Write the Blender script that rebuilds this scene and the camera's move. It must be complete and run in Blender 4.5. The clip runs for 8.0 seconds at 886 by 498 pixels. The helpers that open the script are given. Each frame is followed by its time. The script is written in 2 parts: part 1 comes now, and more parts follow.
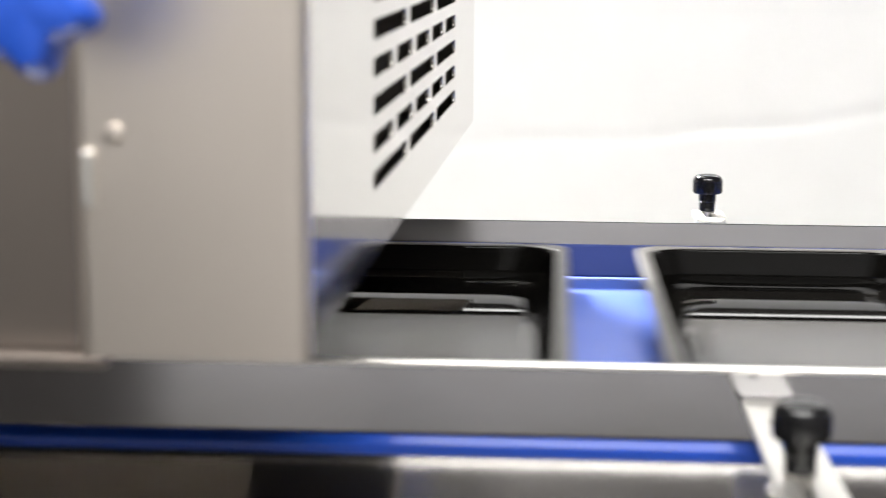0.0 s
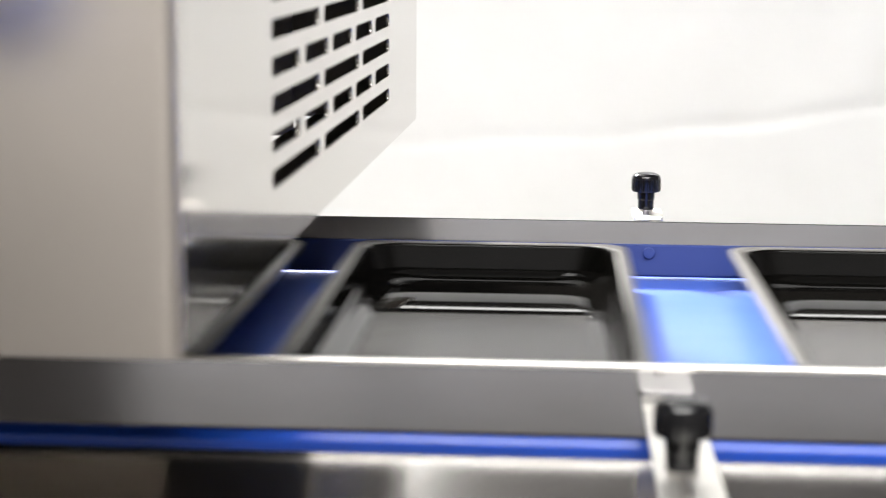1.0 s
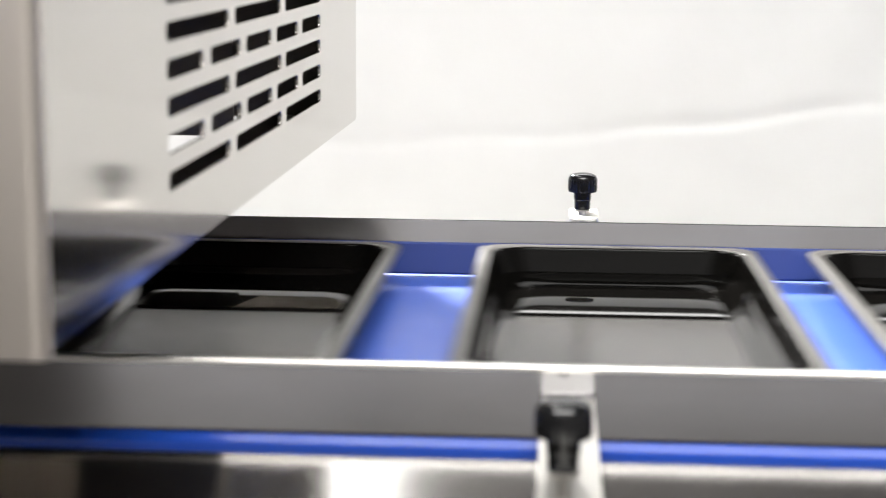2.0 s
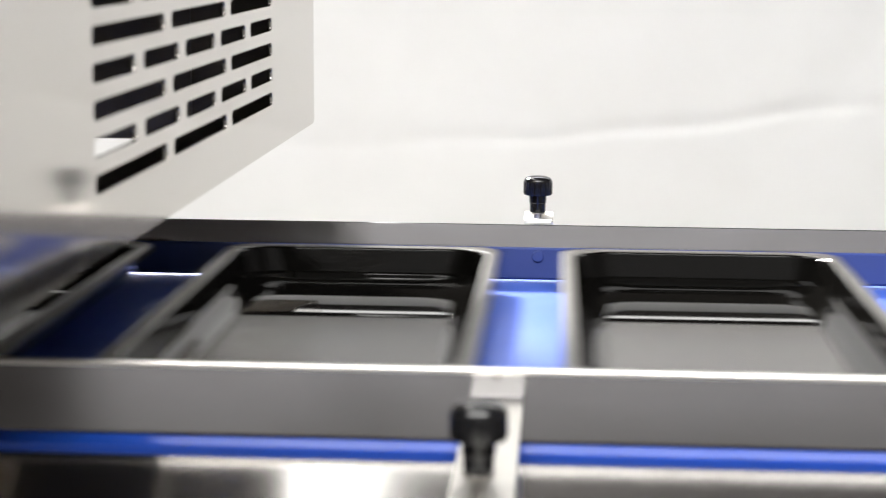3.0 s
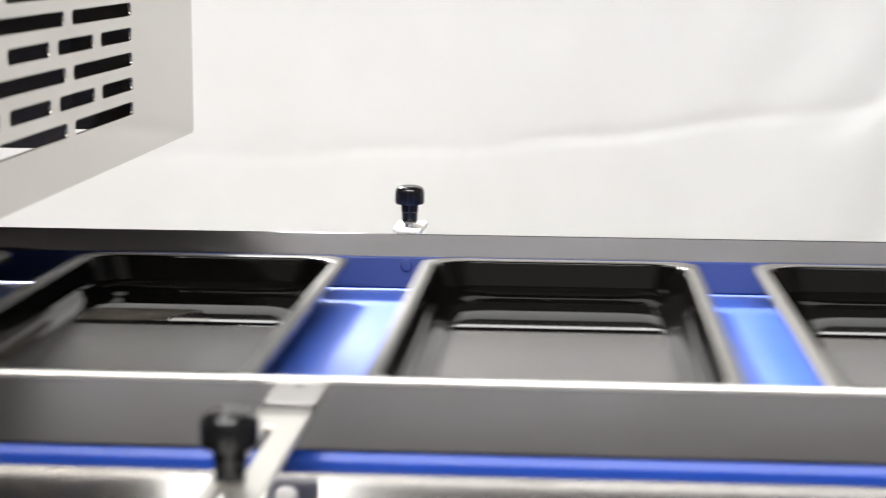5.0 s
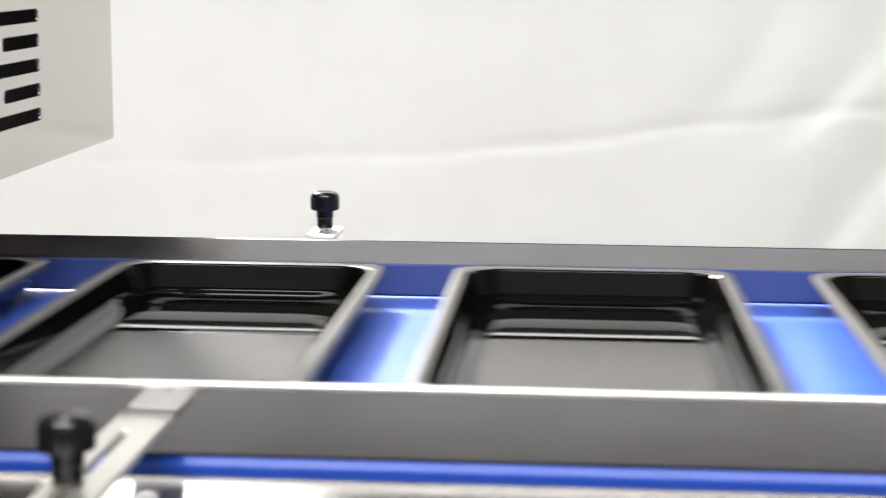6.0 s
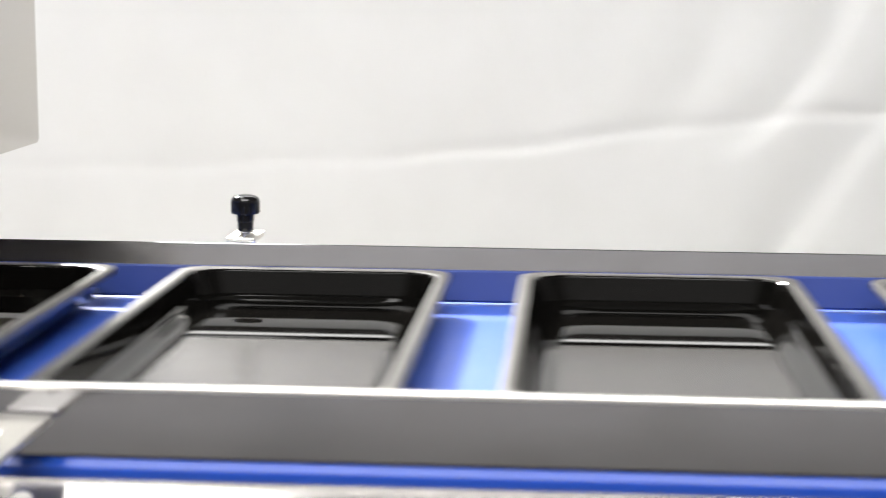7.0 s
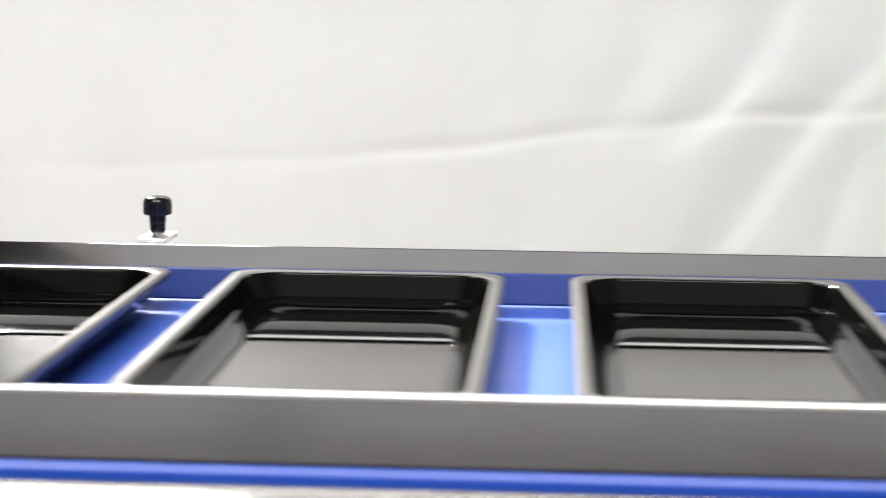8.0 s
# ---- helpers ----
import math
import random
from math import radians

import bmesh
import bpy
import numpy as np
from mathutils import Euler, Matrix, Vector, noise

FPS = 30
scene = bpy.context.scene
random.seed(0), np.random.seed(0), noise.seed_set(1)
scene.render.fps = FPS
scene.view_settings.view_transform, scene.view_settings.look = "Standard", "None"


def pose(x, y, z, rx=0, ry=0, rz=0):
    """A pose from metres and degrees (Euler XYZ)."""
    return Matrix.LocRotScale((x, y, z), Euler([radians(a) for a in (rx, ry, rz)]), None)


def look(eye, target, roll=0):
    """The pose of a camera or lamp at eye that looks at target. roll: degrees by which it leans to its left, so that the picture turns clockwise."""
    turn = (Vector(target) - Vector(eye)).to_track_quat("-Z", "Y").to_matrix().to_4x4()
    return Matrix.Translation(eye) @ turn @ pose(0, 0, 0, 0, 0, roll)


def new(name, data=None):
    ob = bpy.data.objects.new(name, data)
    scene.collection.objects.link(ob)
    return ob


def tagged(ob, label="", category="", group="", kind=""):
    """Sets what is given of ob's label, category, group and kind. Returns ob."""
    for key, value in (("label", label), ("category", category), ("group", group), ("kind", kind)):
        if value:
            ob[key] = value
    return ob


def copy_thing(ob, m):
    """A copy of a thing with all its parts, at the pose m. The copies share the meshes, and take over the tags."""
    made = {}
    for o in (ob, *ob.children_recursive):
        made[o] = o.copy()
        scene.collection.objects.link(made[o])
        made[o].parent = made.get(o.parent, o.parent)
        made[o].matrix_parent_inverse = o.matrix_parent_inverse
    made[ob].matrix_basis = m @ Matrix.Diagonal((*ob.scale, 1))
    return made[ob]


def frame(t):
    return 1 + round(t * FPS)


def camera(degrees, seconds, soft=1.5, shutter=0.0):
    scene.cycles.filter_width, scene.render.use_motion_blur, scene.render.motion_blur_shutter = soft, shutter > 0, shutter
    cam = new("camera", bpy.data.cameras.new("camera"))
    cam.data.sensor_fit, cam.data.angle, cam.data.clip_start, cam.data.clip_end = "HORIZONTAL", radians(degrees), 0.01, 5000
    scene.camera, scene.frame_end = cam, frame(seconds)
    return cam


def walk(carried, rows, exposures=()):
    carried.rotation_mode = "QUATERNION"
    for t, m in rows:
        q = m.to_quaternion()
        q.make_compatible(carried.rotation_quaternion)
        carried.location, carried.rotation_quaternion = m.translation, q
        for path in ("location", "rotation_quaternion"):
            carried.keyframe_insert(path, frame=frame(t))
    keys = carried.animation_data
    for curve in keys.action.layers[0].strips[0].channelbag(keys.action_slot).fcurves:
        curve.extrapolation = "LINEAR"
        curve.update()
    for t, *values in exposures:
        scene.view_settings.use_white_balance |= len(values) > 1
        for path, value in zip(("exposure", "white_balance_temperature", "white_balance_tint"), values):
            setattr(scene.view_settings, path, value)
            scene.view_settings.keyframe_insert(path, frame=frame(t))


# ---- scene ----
# The conveyor runs along x, its belt at z = 0.9075; the camera slides along it to the right.
cam = camera(28.0, 8.0, soft=1.05, shutter=0.8)
cam.data.dof.use_dof = True
cam.data.dof.focus_distance = 1.09
cam.data.dof.aperture_fstop = 11.0
PATH = [
    (0, (0.0972, -0.6794, 1.0908), (0.0351, 0.3061, 0.9327), 0.40),
    (0.5, (0.1212, -0.6816, 1.0913), (0.0575, 0.3037, 0.9325), 0.45),
    (1, (0.1353, -0.6822, 1.0924), (0.0719, 0.3028, 0.9325), 0.46),
    (1.5, (0.1562, -0.6817, 1.0935), (0.0931, 0.3032, 0.9326), 0.48),
    (3, (0.2016, -0.6822, 1.0949), (0.1372, 0.3030, 0.9356), 0.41),
    (3.5, (0.2205, -0.6829, 1.0956), (0.1533, 0.3022, 0.9373), 0.45),
    (4, (0.2389, -0.6831, 1.0963), (0.1711, 0.3021, 0.9387), 0.46),
    (4.5, (0.2616, -0.6812, 1.0959), (0.1923, 0.3042, 0.9400), 0.40),
    (6, (0.3412, -0.6757, 1.0942), (0.2672, 0.3103, 0.9451), 0.39),
    (6.5, (0.3684, -0.6750, 1.0945), (0.2940, 0.3113, 0.9472), 0.40),
    (7, (0.3882, -0.6770, 1.0945), (0.3161, 0.3095, 0.9481), 0.42),
    (7.5, (0.4125, -0.6795, 1.0956), (0.3443, 0.3074, 0.9493), 0.47),
    (8, (0.4326, -0.6822, 1.0970), (0.3704, 0.3050, 0.9502), 0.50),
]
walk(cam, [(t, look(e, g, r)) for t, e, g, r in PATH],
     exposures=[(0, 0.42), (1.5, 0.36), (3, 0.25), (4.5, 0.23), (6, 0.21), (8, 0.17)])

# ---- light: an unseen hall with ceiling panels ----
world = bpy.data.worlds.new("hall_air")
world.use_nodes = True
scene.world = world
world.node_tree.nodes["Background"].inputs[0].default_value = (1.0, 0.98, 0.95, 1)
world.node_tree.nodes["Background"].inputs[1].default_value = 0.3


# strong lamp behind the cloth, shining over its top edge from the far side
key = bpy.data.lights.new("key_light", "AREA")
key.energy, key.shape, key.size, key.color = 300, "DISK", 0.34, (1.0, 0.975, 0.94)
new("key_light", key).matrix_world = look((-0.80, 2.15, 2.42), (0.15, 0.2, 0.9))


# ---- materials ----
def node_material(name, color, rough=0.5, metal=0.0, spec=0.5, coat=0.0):
    m = bpy.data.materials.new(name)
    m.use_nodes = True
    b = m.node_tree.nodes["Principled BSDF"]
    b.inputs["Base Color"].default_value = (*color, 1)
    b.inputs["Roughness"].default_value = rough
    b.inputs["Metallic"].default_value = metal
    b.inputs["Specular IOR Level"].default_value = spec
    b.inputs["Coat Weight"].default_value = coat
    return m


def grain(m, scale, lo, hi, socket="Roughness", stretch=(1, 1, 1), detail=4.0, bump=0.0, colors=None):
    """Noise in object space that varies one socket of the surface, with fine relief if asked."""
    nt = m.node_tree
    b = nt.nodes["Principled BSDF"]
    tc = nt.nodes.new("ShaderNodeTexCoord")
    mp = nt.nodes.new("ShaderNodeMapping")
    mp.inputs["Scale"].default_value = stretch
    nz = nt.nodes.new("ShaderNodeTexNoise")
    nz.inputs["Scale"].default_value = scale
    nz.inputs["Detail"].default_value = detail
    nt.links.new(tc.outputs["Object"], mp.inputs[0])
    nt.links.new(mp.outputs[0], nz.inputs["Vector"])
    if colors:
        rp = nt.nodes.new("ShaderNodeValToRGB")
        rp.color_ramp.elements[0].position, rp.color_ramp.elements[1].position = 0.3, 0.7
        rp.color_ramp.elements[0].color, rp.color_ramp.elements[1].color = (*colors[0], 1), (*colors[1], 1)
        nt.links.new(nz.outputs[0], rp.inputs[0])
        nt.links.new(rp.outputs[0], b.inputs["Base Color"])
    else:
        mr = nt.nodes.new("ShaderNodeMapRange")
        mr.inputs["To Min"].default_value, mr.inputs["To Max"].default_value = lo, hi
        nt.links.new(nz.outputs[0], mr.inputs[0])
        nt.links.new(mr.outputs[0], b.inputs[socket])
    if bump:
        bp = nt.nodes.new("ShaderNodeBump")
        bp.inputs["Strength"].default_value = bump
        bp.inputs["Distance"].default_value = 0.0005
        nt.links.new(nz.outputs[0], bp.inputs["Height"])
        nt.links.new(bp.outputs[0], b.inputs["Normal"])
    return m


STEEL = (0.53, 0.53, 0.56)
steel_rail = grain(node_material("brushed_steel_rail", STEEL, 0.12, 1.0), 60, 0.09, 0.16, stretch=(0.04, 1, 30))
grain(steel_rail, 14, 0, 1, stretch=(0.9, 1, 2.6), detail=6, colors=((0.445, 0.44, 0.45), (0.515, 0.515, 0.54)))
steel_hood = grain(node_material("brushed_steel_hood", (0.62, 0.595, 0.56), 0.12, 1.0), 60, 0.075, 0.12, stretch=(20, 0.05, 1))
# hood steel with the front's warm, brighter light put into its base colour
steel_front = grain(node_material("satin_steel_front_lit", (0.90, 0.83, 0.755), 0.34, 1.0), 60, 0.30, 0.38, stretch=(1, 0.05, 30))
# hood steel again, with the recess's shadow put into its colour
steel_recess_shaded = grain(node_material("shaded_steel_panel", (0.30, 0.265, 0.24), 0.4, 1.0), 60, 0.36, 0.45, stretch=(1, 0.05, 30))
steel_deck = grain(node_material("satin_steel_deck", (0.55, 0.535, 0.515), 0.13, 1.0), 50, 0.11, 0.16, stretch=(0.04, 20, 1))
steel_bracket = grain(node_material("bright_steel_bracket", (0.84, 0.82, 0.78), 0.42, 1.0), 90, 0.37, 0.48)
# steel darkened to hold the shade inside the hood
shaded_inside = grain(node_material("shaded_steel_inside", (0.13, 0.115, 0.10), 0.5, 1.0), 30, 0.45, 0.6)
belt_blue = grain(node_material("blue_belt", (0.03, 0.12, 0.55), 0.38, 0.0, 0.85), 25, 0.33, 0.41)
grain(steel_deck, 12, 0, 1, stretch=(1, 2.5, 1), detail=6, colors=((0.46, 0.445, 0.43), (0.62, 0.605, 0.585)))
strip_blue = grain(node_material("blue_edge_strip", (0.006, 0.048, 0.33), 0.3, 0.0, 0.4), 60, 0.26, 0.34)
grain(belt_blue, 7, 0, 1, stretch=(0.5, 1.6, 1), detail=6, colors=((0.038, 0.110, 0.55), (0.046, 0.126, 0.61)))
strip_dark = grain(node_material("dark_blue_wear_strip", (0.042, 0.068, 0.24), 0.3), 60, 0.26, 0.36)
# one black plastic in three tones: floor sheen and rim light are in the colour
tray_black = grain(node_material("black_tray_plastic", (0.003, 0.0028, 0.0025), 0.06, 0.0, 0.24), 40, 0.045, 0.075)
tray_floor = grain(node_material("black_tray_floor_sheen", (0.034, 0.032, 0.030), 0.24, 0.0, 0.8), 60, 0.22, 0.28)
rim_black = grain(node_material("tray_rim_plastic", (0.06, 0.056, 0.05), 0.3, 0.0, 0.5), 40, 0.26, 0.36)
knob_black = grain(node_material("black_knob_plastic", (0.008, 0.008, 0.009), 0.06, 0.0, 0.5), 150, 0.045, 0.08)
knob_blue = grain(node_material("blue_knob_plastic", (0.015, 0.08, 0.5), 0.35), 80, 0.3, 0.42)
thread_steel = node_material("zinc_thread", (0.6, 0.58, 0.55), 0.35, 1.0)
cloth = grain(node_material("white_backdrop_cloth", (0.82, 0.81, 0.79), 0.9, 0, 0.2), 9, 0, 1, colors=((0.80, 0.80, 0.795), (0.84, 0.842, 0.84)))
tl = cloth.node_tree.nodes.new("ShaderNodeBsdfTranslucent")
tl.inputs[0].default_value = (0.85, 0.84, 0.81, 1)
mx = cloth.node_tree.nodes.new("ShaderNodeMixShader")
mx.inputs[0].default_value = 0.012
cloth.node_tree.links.new(cloth.node_tree.nodes["Principled BSDF"].outputs[0], mx.inputs[1])
cloth.node_tree.links.new(tl.outputs[0], mx.inputs[2])
cloth.node_tree.links.new(mx.outputs[0], cloth.node_tree.nodes["Material Output"].inputs[0])
floor_mat = grain(node_material("hall_floor_concrete", (0.3, 0.29, 0.28), 0.6), 5, 0, 1, colors=((0.098, 0.092, 0.086), (0.140, 0.132, 0.124)))
wall_mat = grain(node_material("hall_wall_paint", (0.5, 0.47, 0.44), 0.8), 4, 0, 1, colors=((0.27, 0.265, 0.265), (0.33, 0.325, 0.325)))
# dark brown for the added screen that the front rail mirrors
screen_mat = grain(node_material("reflection_screen_brown", (0.05, 0.04, 0.033), 0.7), 4, 0, 1, colors=((0.03, 0.025, 0.021), (0.042, 0.035, 0.029)))
# unseen ceiling, set dark to dim the deck's reflection and the bounce light
ceil_mat = grain(node_material("hall_ceiling_dimmed", (0.6, 0.58, 0.55), 0.8), 4, 0, 1, colors=((0.055, 0.054, 0.053), (0.075, 0.074, 0.072)))
lamp_mat = node_material("lamp_diffuser", (1, 1, 1), 0.5)
lamp_mat.node_tree.nodes["Principled BSDF"].inputs["Emission Color"].default_value = (1.0, 0.99, 0.965, 1)
lamp_mat.node_tree.nodes["Principled BSDF"].inputs["Emission Strength"].default_value = 17.4
lamp_dim = lamp_mat.copy()
lamp_dim.name = "lamp_diffuser_dim"
lamp_dim.node_tree.nodes["Principled BSDF"].inputs["Emission Strength"].default_value = 12
lamp_far = lamp_mat.copy()
lamp_far.name = "lamp_diffuser_far"
lamp_far.node_tree.nodes["Principled BSDF"].inputs["Emission Strength"].default_value = 6
lamp_metal = node_material("lamp_housing_paint", (0.75, 0.75, 0.74), 0.5)


# ---- mesh helpers ----
def part(name, bm, material, parent=None, label=""):
    me = bpy.data.meshes.new(name)
    bmesh.ops.recalc_face_normals(bm, faces=bm.faces)
    bm.to_mesh(me)
    bm.free()
    me.materials.append(material)
    ob = new(name, me)
    if parent:
        ob.parent = parent
    if label:
        tagged(ob, label=label)
    return ob


def smooth(ob, degrees=35):
    ob.data.shade_smooth()
    ob.data.set_sharp_from_angle(angle=radians(degrees))
    return ob


def box(x0, x1, y0, y1, z0, z1, bevel=0.0, seg=2, bm=None):
    made = bmesh.new()
    bmesh.ops.create_cube(made, size=1)
    bmesh.ops.scale(made, vec=(x1 - x0, y1 - y0, z1 - z0), verts=made.verts)
    bmesh.ops.translate(made, vec=((x0 + x1) / 2, (y0 + y1) / 2, (z0 + z1) / 2), verts=made.verts)
    if bevel:
        bmesh.ops.bevel(made, geom=list(made.edges), offset=bevel, segments=seg, affect="EDGES", profile=0.5)
    if bm is None:
        return made
    tmp = bpy.data.meshes.new("tmp")
    made.to_mesh(tmp)
    made.free()
    bm.from_mesh(tmp)
    bpy.data.meshes.remove(tmp)
    return bm


def lathe(profile, n=40, ribs=0, rib_depth=0.0, rib_from=0.0, rib_to=0.0):
    """Turns (radius, z) points round z; ribs cut flutes between two heights."""
    bm = bmesh.new()
    rings = []
    for r, z in profile:
        ring = []
        for k in range(n):
            a = 2 * math.pi * k / n
            rr = r
            if ribs and rib_from <= z <= rib_to:
                rr = r - rib_depth * (0.5 + 0.5 * math.cos(ribs * a))
            ring.append(bm.verts.new((rr * math.cos(a), rr * math.sin(a), z)))
        rings.append(ring)
    for a, b in zip(rings, rings[1:]):
        for k in range(n):
            bm.faces.new((a[k], a[(k + 1) % n], b[(k + 1) % n], b[k]))
    bm.faces.new(rings[-1])
    bm.faces.new(rings[0][::-1])
    return bm


def sweep_x(profile, x0, x1, steps=1):
    """A closed (y, z) outline drawn out along x."""
    bm = bmesh.new()
    rows = []
    for i in range(steps + 1):
        x = x0 + (x1 - x0) * i / steps
        rows.append([bm.verts.new((x, y, z)) for y, z in profile])
    n = len(profile)
    for a, b in zip(rows, rows[1:]):
        for k in range(n):
            bm.faces.new((a[k], a[(k + 1) % n], b[(k + 1) % n], b[k]))
    bm.faces.new(rows[0])
    bm.faces.new(rows[-1][::-1])
    return bm


def rounded(w, d, r, n=6):
    """Points of a rounded rectangle round the origin."""
    pts = []
    for cx, cy, a0 in ((w / 2 - r, d / 2 - r, 0), (-w / 2 + r, d / 2 - r, 90), (-w / 2 + r, -d / 2 + r, 180), (w / 2 - r, -d / 2 + r, 270)):
        for k in range(n + 1):
            a = radians(a0 + 90 * k / n)
            pts.append((cx + r * math.cos(a), cy + r * math.sin(a)))
    return pts


def plate_with_holes(name, outline, holes, thick, material, parent, bevel=0.0):
    """A flat plate in its own xy plane with true openings, made as a filled curve and turned into a mesh."""
    cu = bpy.data.curves.new(name, "CURVE")
    cu.dimensions, cu.fill_mode, cu.extrude, cu.bevel_depth = "2D", "BOTH", thick / 2, bevel
    for pts in (outline, *holes):
        sp = cu.splines.new("POLY")
        sp.points.add(len(pts) - 1)
        for p, (x, y) in zip(sp.points, pts):
            p.co = (x, y, 0, 1)
        sp.use_cyclic_u = True
    tmp = bpy.data.objects.new(name + "_outline", cu)
    scene.collection.objects.link(tmp)
    me = bpy.data.meshes.new_from_object(tmp.evaluated_get(bpy.context.evaluated_depsgraph_get()))
    bpy.data.objects.remove(tmp)
    bpy.data.curves.remove(cu)
    bm = bmesh.new()
    bm.from_mesh(me)
    bmesh.ops.remove_doubles(bm, verts=bm.verts, dist=0.00002)
    bm.to_mesh(me)
    bm.free()
    me.name = name
    me.materials.clear()
    me.materials.append(material)
    ob = new(name, me)
    ob.parent = parent
    return ob


# ---- the hall round the conveyor ----
BELT, RAIL_TOP, NEAR, FAR = 0.9075, 0.9413, -0.0153, 0.362
DECK = 0.9062


def hall():
    tagged(part("floor", box(-5, 5, -3.5, 4.2, -0.1, 0.0), floor_mat), "grey concrete hall floor", "floor", kind="structure")
    tagged(part("wall_south", box(-5, 5, -3.6, -3.5, 0, 3.2), wall_mat), "plain warm grey painted hall wall", "wall", kind="structure")
    tagged(part("wall_north", box(-5, 5, 4.2, 4.3, 0, 3.2), wall_mat), "plain warm grey painted hall wall", "wall", kind="structure")
    tagged(part("wall_west", box(-5.1, -5, -3.6, 4.3, 0, 3.2), wall_mat), "plain warm grey painted hall wall", "wall", kind="structure")
    tagged(part("wall_east", box(5, 5.1, -3.6, 4.3, 0, 3.2), wall_mat), "plain warm grey painted hall wall", "wall", kind="structure")
    # unseen screen, added so the rail's left end reflects something dark
    tagged(part("reflection_screen", box(-0.47, -0.42, -1.62, -0.32, 0, 0.93), screen_mat), "low dark brown screen, unseen, added to darken reflections in the steel", "wall", kind="structure")
    tagged(part("ceiling", box(-5.1, 5.1, -3.6, 4.3, 3.2, 3.3), ceil_mat), "plain dark grey hall ceiling, unseen, kept dark for the reflections", "ceiling", kind="structure")


# a fold's valley as (x, z) points from its top down, how wide it falls and rises across, and its depth
FOLDS = [
    (((0.665, 1.085), (0.630, 1.011), (0.586, 0.963)), 0.050, 0.020, 0.0062),
    (((0.698, 0.965), (0.646, 0.896), (0.599, 0.824)), 0.056, 0.024, 0.0066),
    (((0.548, 1.084), (0.516, 1.015), (0.477, 0.954)), 0.036, 0.029, 0.0032),
    (((0.737, 0.903), (0.706, 0.823)), 0.035, 0.020, 0.0036),
    (((0.445, 1.083), (0.400, 1.020), (0.360, 0.959)), 0.035, 0.035, 0.0016),
    (((0.440, 0.916), (0.403, 0.827)), 0.035, 0.026, 0.0014),
    (((0.049, 1.057), (-0.000, 0.927)), 0.041, 0.041, 0.0011),
    (((0.800, 1.143), (0.744, 1.018)), 0.047, 0.029, 0.0040),
]


def ease(a):
    a = min(1.0, max(0.0, a))
    return a * a * (3 - 2 * a)


def backdrop():
    """A hanging white sheet with soft diagonal folds and one long crease."""
    bm = bmesh.new()
    nx, nz = 460, 260
    x0, x1, z0, z1 = -1.5, 2.1, 0.25, 1.42
    grid = []
    for j in range(nz + 1):
        row = []
        for i in range(nx + 1):
            px, pz = x0 + (x1 - x0) * i / nx, z0 + (z1 - z0) * j / nz
            x, z = (px - 0.0638) / 0.6513, (pz - 0.3225 - 0.0014 * (px - 0.0638)) / 0.6558
            # long crease: a shallow valley, steeper below
            line = 0.895 + 0.030 * (x + 0.04) + 0.11 * min(0.41, max(0.0, x - 0.22)) + 0.04 * max(0.0, x - 0.63) + 0.004 * math.sin(9 * x) + 0.003 * math.sin(23 * x + 1)
            crease = z - line
            part_of = 0.35 + 0.65 * (0.5 + 0.5 * noise.noise((x * 4.0, 1.5, 9.0)))
            part_of *= 0.4 + 0.6 * min(1.0, max(0.0, (x + 0.1) / 0.5))
            y = 0.0046 * part_of * math.exp(-((crease / (0.014 if crease > 0 else 0.009)) ** 2))
            y += 0.014 * noise.noise((x * 1.5, z * 1.5, 0.3)) + 0.0032 * noise.noise((x * 6, z * 4, 4.0)) + 0.0010 * noise.noise((x * 15, z * 10, 1.0))
            y *= 0.68
            # slanting folds: a slow fall into the valley and a quicker rise out of it
            for line_of, fall, rise, deep in FOLDS:
                top, end = line_of[0][1], line_of[-1][1]
                part_in = ease((top + 0.07 - pz) / 0.07) * ease((pz - end + 0.05) / 0.05)
                if part_in <= 0:
                    continue
                k = 0
                while k < len(line_of) - 2 and pz < line_of[k + 1][1]:
                    k += 1
                (xa, za), (xb, zb) = line_of[k], line_of[k + 1]
                d = (px - xa - (xb - xa) * (pz - za) / (zb - za) + 0.004 * noise.noise((px * 9, pz * 9, 3.0))) * 0.8
                y += deep * part_in * (ease((d + fall) / fall) if d < 0 else 1 - ease(d / rise))
            row.append(bm.verts.new((px, 1.15 + y, pz)))
        grid.append(row)
    for a, b in zip(grid, grid[1:]):
        for i in range(nx):
            bm.faces.new((a[i], a[i + 1], b[i + 1], b[i]))
    ob = part("backdrop", bm, cloth)
    ob.data.shade_smooth()
    return tagged(ob, "white cloth backdrop sheet with soft folds", "backdrop", kind="structure")


def ceiling_lamp(x, y, w, d, glow):
    root = tagged(new("ceiling_light"), "white ceiling light panel with glowing diffuser", "ceiling light", group="hall ceiling lights")
    root.location = (x, y, 3.2)
    part("housing", box(-w / 2 - 0.03, w / 2 + 0.03, -d / 2 - 0.03, d / 2 + 0.03, -0.06, 0.0, 0.008), lamp_metal, root)
    part("diffuser", box(-w / 2, w / 2, -d / 2, d / 2, -0.075, -0.0605), glow, root, "glowing white diffuser")


hall()
backdrop()
ceiling_lamp(0.0, -1.35, 2.8, 0.9, lamp_mat)
ceiling_lamp(-0.62, 1.9, 0.5, 0.6, lamp_dim)
ceiling_lamp(0.7, 3.1, 3.8, 0.6, lamp_far)
ceiling_lamp(-0.58, 0.72, 0.9, 0.36, lamp_far)


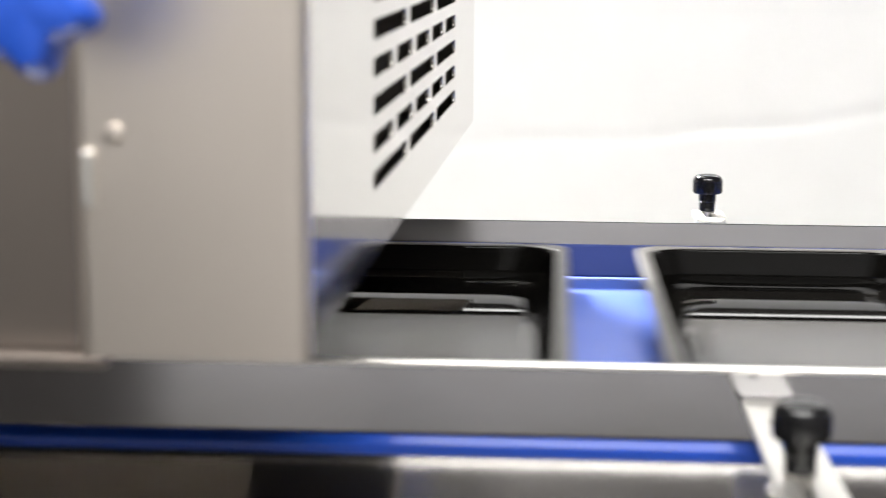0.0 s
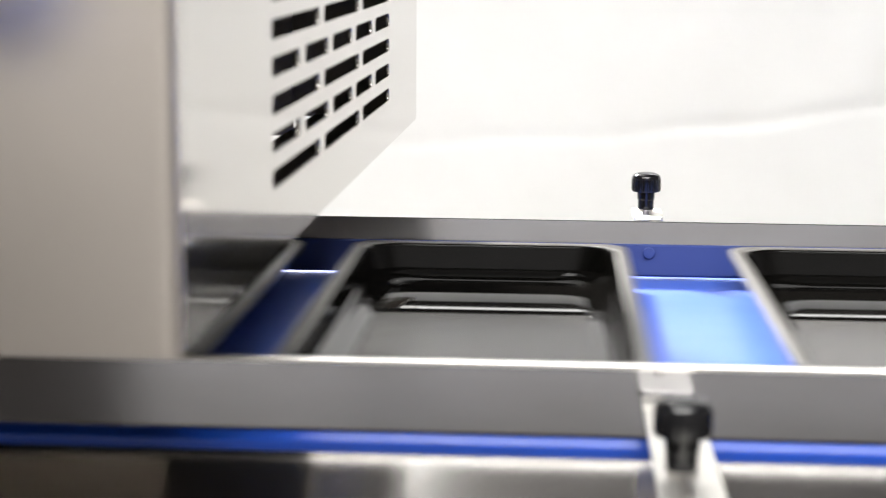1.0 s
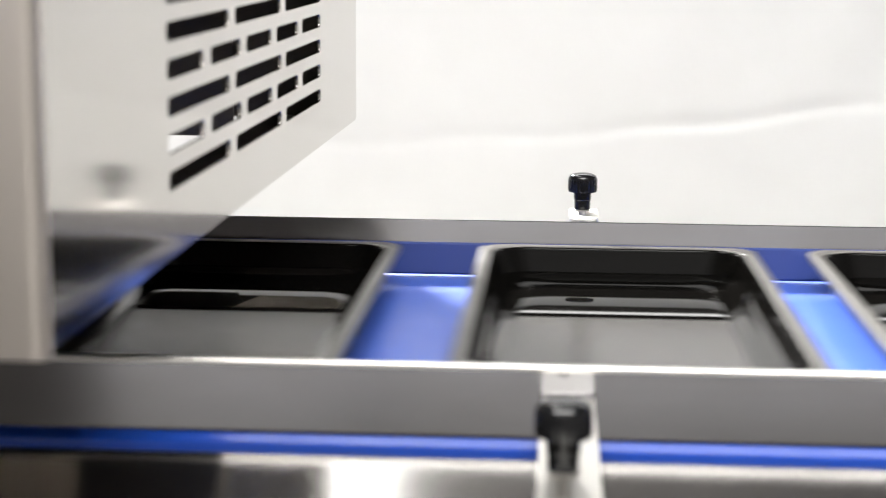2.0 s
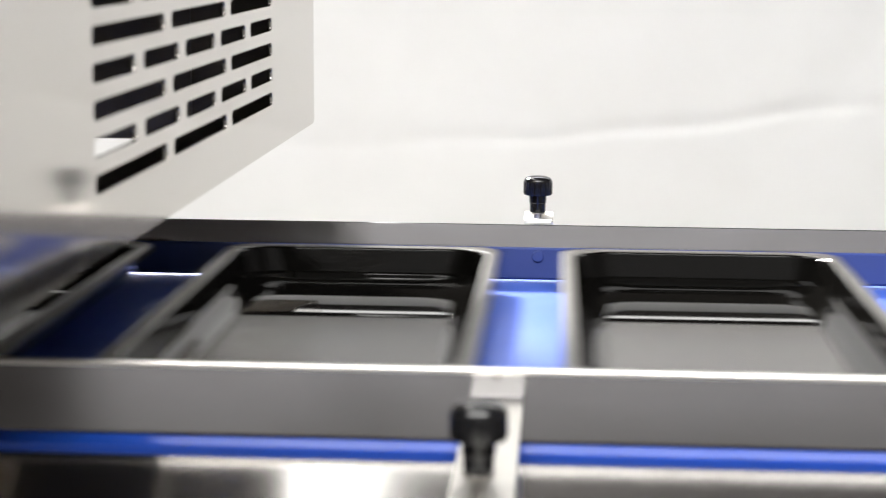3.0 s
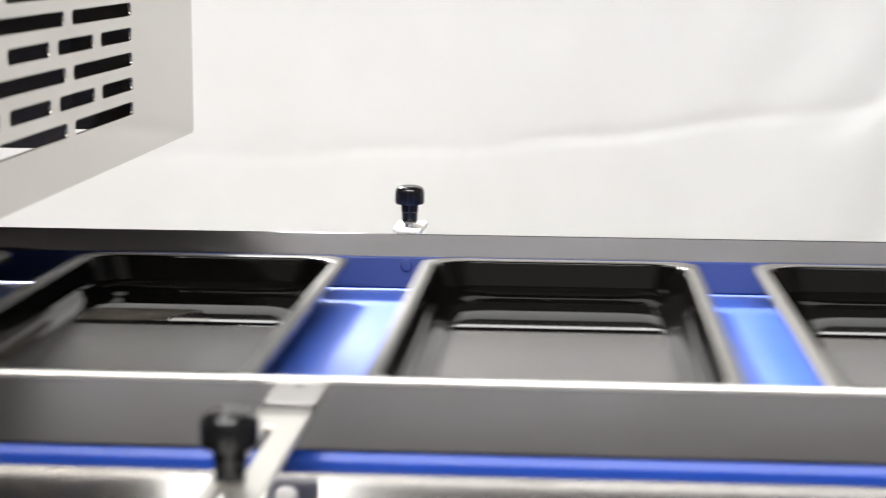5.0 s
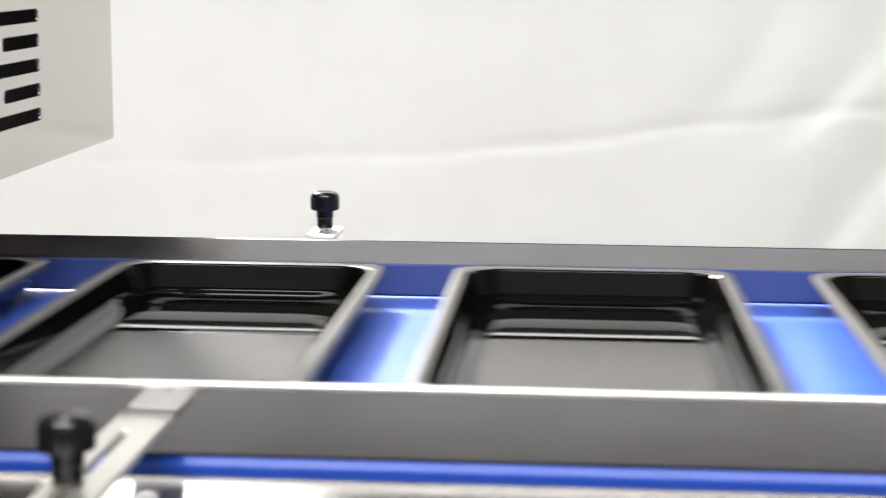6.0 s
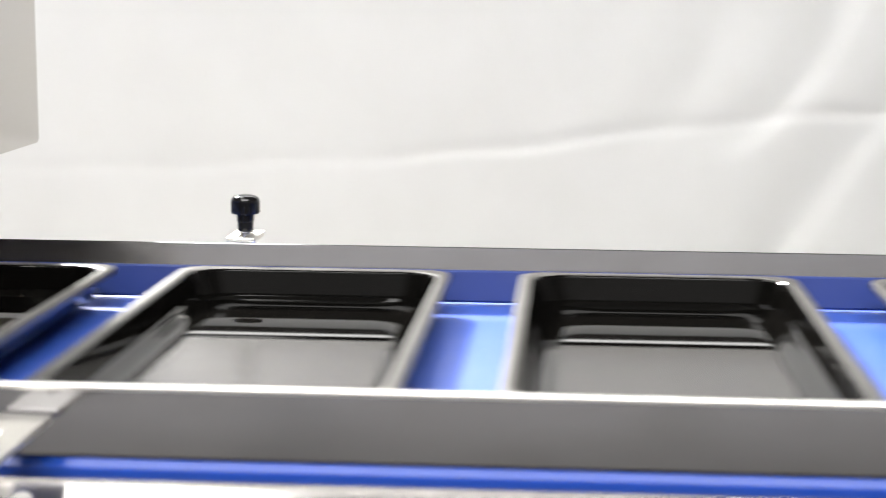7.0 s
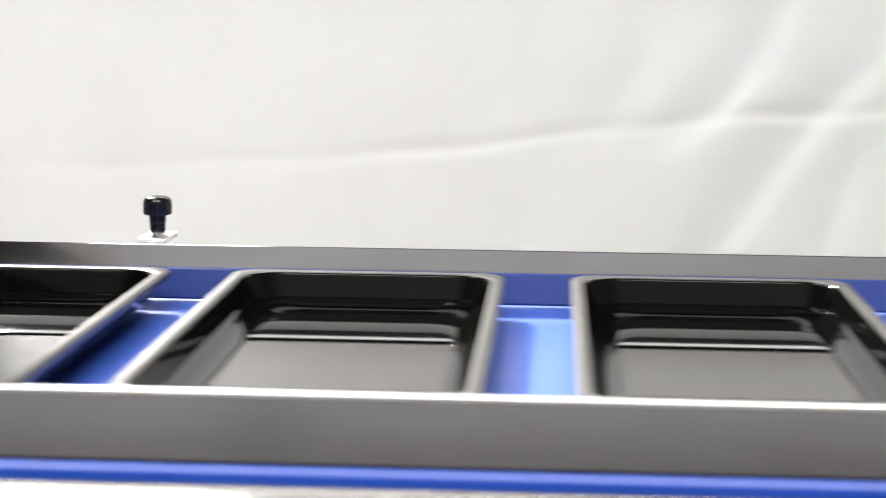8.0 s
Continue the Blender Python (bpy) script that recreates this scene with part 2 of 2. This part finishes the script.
# ---- conveyor ----
def conveyor():
    root = tagged(new("conveyor"), "stainless steel conveyor frame with a smooth blue belt", "conveyor")
    # belt: flat run with rounded edges
    e = [(NEAR + 0.007, BELT - 0.001), (NEAR + 0.008, BELT), (FAR + 0.018, BELT), (FAR + 0.019, BELT - 0.001), (FAR + 0.019, BELT - 0.003), (NEAR + 0.007, BELT - 0.003)]
    smooth(part("belt", sweep_x(e, -3.75, 4.0), belt_blue, root, "smooth glossy blue conveyor belt"))
    part("bed", box(-3.75, 4.0, NEAR + 0.012, FAR + 0.0, BELT - 0.045, BELT - 0.0035), steel_deck, root)
    bar = [(NEAR + y, z) for y, z in ((-0.0018, 0.9050), (-0.0018, 0.9118), (-0.0064, 0.9104), (-0.0078, 0.9099), (-0.0084, 0.9094), (-0.0086, 0.9088), (-0.0086, 0.9050))]
    smooth(part("edge_strip", sweep_x(bar, -3.75, 4.0), strip_blue, root, "royal blue plastic edge strip"), 20)
    slope = [(NEAR - 0.0088, DECK - 0.0002), (NEAR - 0.0088, DECK - 0.0040), (-0.195, DECK - 0.0950), (-0.195, DECK - 0.0910)]
    part("front_deck", sweep_x(slope, -3.75, 4.0), steel_deck, root, "sloping satin steel cover")
    part("front_skirt", box(-3.75, 4.0, -0.199, -0.1955, DECK - 0.24, DECK - 0.0915, 0.001), steel_deck, root)
    part("back_deck", box(-3.75, 4.0, FAR + 0.021, FAR + 0.16, BELT - 0.010, BELT - 0.006, 0.0015), steel_deck, root)
    part("back_skirt", box(-3.75, 4.0, FAR + 0.157, FAR + 0.161, BELT - 0.20, BELT - 0.0105, 0.001), steel_deck, root)
    for x in (-3.6, -1.6, 0.45, 2.2, 3.85):
        for y in (-0.16, FAR + 0.13):
            part("leg", box(x - 0.02, x + 0.02, y - 0.02, y + 0.02, 0.0, DECK - 0.0885 if y < 0 else BELT - 0.0105, 0.003), steel_deck, root)
    bolt = smooth(part("bolt", lathe([(0.0046, 0.0), (0.0046, 0.0018), (0.0038, 0.0025), (0.0010, 0.0027)], 20), steel_bracket, root, "bright round bolt head"))
    bolt.matrix_local = pose(0.1815, -0.0360, 0.8985, 28)
    return root


def rail(y, z0, z1, side, lean, label):
    """A guide plate along the belt, 3 mm thick, with a rolled top edge."""
    root = tagged(new("guide_rail"), label, "guide rail", group="guide rails along the belt")
    t = 0.0014
    prof = [(-t, z0 + 0.0008), (-t + 0.0008, z0), (t - 0.0008, z0), (t, z0 + 0.0008), (t, z1 - 0.0016), (-t, z1 - 0.0016)]
    if side < 0:
        prof[4:] = [(t, z1 - 0.0005), (t - 0.0005, z1), (-t + 0.0005, z1), (-t, z1 - 0.0005)]
    smooth(part("plate", sweep_x(prof, -3.4, 3.8), steel_rail, root))
    if side > 0:
        r = 0.0017
        edge = [(r * math.cos(a), z1 - r + r * math.sin(a)) for a in [math.pi * 2 * k / 14 for k in range(14)]]
        smooth(part("top_edge", sweep_x(edge, -3.4, 3.8), steel_bracket, root, "bright rolled top edge"))
    # blue plastic wear strip on the belt's side, with screws along its top
    a, b = sorted((side * (t + 0.0002), side * (t + 0.0052)))
    lo, hi = BELT + 0.0012, 0.9278
    c = 0.0012
    strip = [(a + c, lo), (b - c, lo), (b, lo + c), (b, hi - c), (b - c, hi), (a + c, hi), (a, hi - c), (a, lo + c)]
    smooth(part("wear_strip", sweep_x(strip, -3.4, 3.8), strip_dark, root, "dark blue plastic wear strip"))
    for k in range(-6, 8):
        sc = smooth(part("screw", lathe([(0.0036, 0.0), (0.0036, 0.0008), (0.0030, 0.0014), (0.0012, 0.0016)], 16), strip_dark, root))
        sc.matrix_local = pose(0.19 + 0.45 * k, side * (t + 0.0052), 0.9225, 90 if side < 0 else -90)
    root.matrix_world = Matrix.Translation((0, y, z0)) @ pose(0, 0, 0, lean) @ Matrix.Translation((0, 0, -z0))
    return root


def bracket(x0, x1, y0, y1, z, sx0, sx1, sy0, sy1, label, tilt=0):
    """A flat slotted strip that holds the guide rail."""
    root = tagged(new("rail_bracket"), label, "bracket", group="rail brackets")
    cx, cy = (x0 + x1) / 2, (y0 + y1) / 2
    root.matrix_world = pose(cx, cy, z, tilt)
    outline = [(a, b) for a, b in rounded(x1 - x0, y1 - y0, 0.0015, 3)]
    slot = [(a + (sx0 + sx1) / 2 - cx, b + (sy0 + sy1) / 2 - cy) for a, b in rounded(sx1 - sx0, sy1 - sy0, (sx1 - sx0) / 2.02, 6)]
    plate_with_holes("strip", outline, [slot], 0.003, steel_bracket, root)
    return root


def knob(x, y, z, label, size=1.0):
    """A fluted clamping knob: a thread, a neck and a wide head."""
    root = tagged(new("clamp_knob"), label, "knob", group="clamping knobs")
    root.location, root.scale = (x, y, z), (size, size, size)
    head = [(0.00612, 0.0121), (0.00828, 0.0126), (0.00886, 0.01368), (0.00886, 0.0198), (0.00864, 0.0211), (0.00792, 0.02239), (0.00677, 0.02318), (0.00504, 0.02376), (0.00288, 0.02412), (0.00072, 0.02419)]
    smooth(part("head", lathe(head, 96, 24, 0.0005, 0.0133, 0.0205), knob_black, root), 30)
    neck = [(0.00418, 0.0018), (0.00475, 0.0023), (0.0049, 0.00756), (0.00518, 0.00792), (0.00533, 0.01195)]
    smooth(part("neck", lathe(neck, 40), knob_black, root))
    smooth(part("thread", lathe([(0.00202, -0.0144), (0.00216, -0.01368), (0.00216, 0.00173)], 20), thread_steel, root, "bright zinc threaded stud"))
    smooth(part("washer", lathe([(0.00468, 0.00115), (0.00504, 0.00137), (0.00504, 0.00173), (0.00468, 0.00187)], 30), thread_steel, root))
    return root


conveyor()
rail(NEAR, 0.9122, RAIL_TOP, 1, 0, "brushed stainless guide rail along the belt's front edge")
rail(FAR, BELT + 0.0015, RAIL_TOP, -1, -8.0, "brushed stainless guide rail along the belt's back edge")
bracket(0.1688, 0.1893, -0.170, NEAR - 0.0050, 0.9283, 0.1755, 0.1797, -0.150, -0.047, "bright slotted steel bracket on the front rail")
bracket(0.1812, 0.1985, FAR + 0.0058, FAR + 0.040, 0.9425, 0.1868, 0.1912, FAR + 0.010, FAR + 0.034, "bright slotted steel bracket on the back rail")
knob(0.1771, -0.1227, 0.9288, "black fluted plastic clamping knob on the front bracket", 1.08)
knob(0.1890, 0.3890, 0.9436, "black fluted plastic clamping knob on the back bracket")


# ---- machine hood over the belt ----
def hood():
    root = tagged(new("machine_hood"), "brushed stainless machine hood with slotted side panel", "machine hood")
    o = Vector((0.0319, -0.0441, 1.0126))
    eu = Vector((0.0094, 0.345, 0.0066)).normalized()
    ev = (Vector((0, -0.02, 1)) - eu * eu.dot(Vector((0, -0.02, 1)))).normalized()
    ew = eu.cross(ev)
    m = Matrix((eu, ev, ew)).transposed().to_4x4()
    m.translation = o
    root.matrix_world = m
    U0, U1, V0, V1 = -0.150, 0.486, -0.0285, 0.34
    COL = 0.0632
    t = 0.002
    holes = []
    span = 0.346
    for row in range(0, 12):
        v = 0.01372 * row
        n, gap = ((3, 0.0120) if row % 2 == 0 else (5, 0.0125))
        w = (span - gap * (n - 1)) / n
        for k in range(n):
            c = w / 2 + k * (w + gap)
            holes.append([(a + c, b + v) for a, b in rounded(w, 0.0074, 0.0028, 5)])
    outline = [(U0 + 0.0028, V0), (U1 - 0.003, V0), (U1, V0 + 0.002), (U1, V1), (U0 + 0.0028, V1)]
    plate_with_holes("side_panel", outline, holes, t, steel_hood, root).location = (0, 0, -t / 2)
    # front column with a rounded bend into the side panel
    bm = bmesh.new()
    pts = []
    r = 0.0028
    for k in range(9):
        a = radians(90 * k / 8)
        pts.append((U0 + r - r * math.sin(a), -r + r * math.cos(a)))
    pts.append((U0, -COL + r))
    for k in range(1, 7):
        a = radians(90 * k / 6)
        pts.append((U0 + r - r * math.cos(a), -COL + r - r * math.sin(a)))
    pts.append((U0 + 0.055, -COL))
    lo = [bm.verts.new((u, V0 - 0.001, w)) for u, w in pts]
    hi = [bm.verts.new((u, V1, w)) for u, w in pts]
    for k in range(len(pts) - 1):
        bm.faces.new((lo[k], lo[k + 1], hi[k + 1], hi[k]))
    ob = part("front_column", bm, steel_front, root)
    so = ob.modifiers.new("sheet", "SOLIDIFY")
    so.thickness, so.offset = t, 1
    # set-back panel and lip, their shade carried by the darker steel
    part("front_panel", box(-0.112, -0.110, V0 - 0.008, V1, -0.47, -COL - 0.0005), steel_recess_shaded, root)
    part("front_lip", box(-0.122, -0.108, V0 - 0.0125, V0 - 0.0085, -0.47, -COL - 0.0025, 0.001), steel_recess_shaded, root)
    # inner panels coloured as shade; flange depth sets how dark the slots look
    part("back_panel", box(U1 - 0.004, U1 - 0.002, V0 + 0.001, V1, -0.080, -0.0025), shaded_inside, root)
    part("back_panel", box(U1 - 0.0065, U1 - 0.0045, V0 - 0.0115, V1, -0.470, -0.0780), shaded_inside, root)
    part("bottom_flange", box(U0 + 0.004, U1 - 0.0045, V0 + 0.0005, V0 + 0.0025, -0.064, -0.0025), shaded_inside, root)
    part("end_panel", box(-0.108, U1 - 0.005, V0 + 0.001, V1, -0.472, -0.4705), shaded_inside, root)
    part("top_panel", box(U0, U1, V1 + 0.0005, V1 + 0.0025, -0.472, 0.0), shaded_inside, root)
    part("latch", box(U0 - 0.0045, U0 - 0.0022, 0.0135, 0.0295, -COL + 0.0012, -COL + 0.0052, 0.0008), steel_bracket, root, "small bright latch plate")
    for v in (0.034,):
        rv = smooth(part("rivet", lathe([(0.0030, 0.0), (0.0027, 0.0005), (0.0018, 0.0008), (0.0006, 0.0009)], 16), steel_front, root))
        rv.matrix_local = pose(U0 - 0.002, v, -COL + 0.0105, 0, -90, 0)
    return root


hood()


def star_knob():
    root = tagged(new("star_knob"), "blue six-lobed plastic star knob on the hood front", "knob")
    bm = bmesh.new()
    n = 80
    rings = []
    for rr, z in ((0.80, 0.0), (0.97, 0.003), (1.0, 0.008), (0.97, 0.014), (0.8, 0.018), (0.4, 0.0195)):
        ring = []
        for k in range(n):
            a = 2 * math.pi * k / n
            r = rr * (0.0178 + 0.0026 * math.cos(6 * a))
            ring.append(bm.verts.new((r * math.cos(a), r * math.sin(a), z)))
        rings.append(ring)
    for a, b in zip(rings, rings[1:]):
        for k in range(n):
            bm.faces.new((a[k], a[(k + 1) % n], b[(k + 1) % n], b[k]))
    bm.faces.new(rings[-1])
    bm.faces.new(rings[0][::-1])
    smooth(part("grip", bm, knob_blue, root))
    smooth(part("shaft", lathe([(0.005, -0.115), (0.005, 0.0)], 24), thread_steel, root))
    root.matrix_world = Matrix.Translation((-0.0345, -0.236, 1.0815)) @ pose(0, 0, 0, 90, 0, 0) @ pose(0, 0, 0, 0, 0, -15)
    return root


star_knob()


# ---- trays ----
TRAY_W, TRAY_D, TRAY_H, TRAY_Y = 0.158, 0.325, 0.0232, 0.1805


def tray():
    """A shallow black tray: rolled rim, sloping wall with a fine ledge, filleted glossy floor."""
    root = tagged(new("food_tray"), "empty glossy black plastic food tray on the blue belt", "tray", group="trays on the belt")
    # rings from the outside skirt over the rim, down the inner wall to the floor: inset, height, corner radius
    rim = [(0.0006, TRAY_H - 0.004), (0.0, TRAY_H - 0.0013), (0.0007, TRAY_H), (0.0062, TRAY_H), (0.0070, TRAY_H - 0.0005)]
    wall = [(0.0070, TRAY_H - 0.0005), (0.0076, TRAY_H - 0.0014), (0.0098, TRAY_H - 0.0142), (0.0112, TRAY_H - 0.0150)]
    for k in range(9):
        a = radians(60 * (1 - k / 8))
        wall.append((0.0225 - 0.0105 * math.sin(a) / math.sin(radians(60)), 0.0032 + 0.0044 * (1 - math.cos(a)) / 0.5))
    under = [(0.0006, TRAY_H - 0.004), (0.0066, TRAY_H - 0.0044), (0.0086, 0.0078), (0.0115, 0.0060), (0.0175, 0.0020), (0.0215, 0.0004)]

    def shell(steps, close):
        bm = bmesh.new()
        rings = []
        for inset, z in steps:
            r = 0.014 + inset * 0.85
            rings.append([bm.verts.new((x, y, z)) for x, y in rounded(TRAY_W - 2 * inset, TRAY_D - 2 * inset, r, 8)])
        n = len(rings[0])
        for a, b in zip(rings, rings[1:]):
            for k in range(n):
                bm.faces.new((a[k], a[(k + 1) % n], b[(k + 1) % n], b[k]))
        if close:
            bm.faces.new(rings[-1])
        return bm

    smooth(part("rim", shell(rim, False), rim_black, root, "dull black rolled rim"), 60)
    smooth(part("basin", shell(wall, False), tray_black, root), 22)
    # glossy border of the floor and, inside it, a slightly sunken satin panel, its colour lightened as sheen
    bw, bd = TRAY_W - 2 * wall[-1][0], TRAY_D - 2 * wall[-1][0]
    bm = bmesh.new()
    rings = []
    pw, pd = bw - 0.0010, TRAY_D - 0.2060
    for w, d, r, z in ((bw, bd, 0.0331, 0.0032), (pw, pd, 0.0020, 0.0031), (pw - 0.0002, pd - 0.0012, 0.0019, 0.0028), (pw - 0.0003, pd - 0.0030, 0.0018, 0.0018), (pw - 0.0004, pd - 0.0042, 0.0017, 0.0016)):
        rings.append([bm.verts.new((x, y, z)) for x, y in rounded(w, d, r, 8)])
    n = len(rings[0])
    for a, b in zip(rings, rings[1:]):
        for k in range(n):
            bm.faces.new((a[k], a[(k + 1) % n], b[(k + 1) % n], b[k]))
    inner = [v.co.copy() for v in rings[-1]]
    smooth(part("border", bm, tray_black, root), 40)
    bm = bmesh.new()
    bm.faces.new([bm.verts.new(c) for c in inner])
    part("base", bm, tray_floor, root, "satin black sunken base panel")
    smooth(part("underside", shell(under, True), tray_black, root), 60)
    root.location = (-1.2, TRAY_Y, BELT)
    return root


# right edge of each tray on the belt at the clip's start
TRAY_RIGHT = [0.5001, 0.3021, 0.1056, -0.1105, -0.2978, -0.5017, -0.6954, -0.8987, -1.0884, -1.2905, -1.4889, -1.6869, -1.883, -2.0786, -2.2766]
FIRST = tray()
TRAYS = [FIRST] + [copy_thing(FIRST, pose(-1.2, TRAY_Y, BELT)) for _ in TRAY_RIGHT[1:]]

# the belt's travel in metres, second by second
TRAVEL = [(0, 0.0), (0.5, 0.1561), (1, 0.2867), (1.5, 0.4424), (3, 0.8637), (3.5, 1.0207), (4, 1.1499), (4.5, 1.3059), (6, 1.7212), (6.5, 1.8766), (7, 2.006), (7.5, 2.1607), (8, 2.2877)]


def motions():
    for ob, right in zip(TRAYS, TRAY_RIGHT):
        walk(ob, [(t, pose(right - TRAY_W / 2 + d, TRAY_Y, BELT)) for t, d in TRAVEL])


motions()
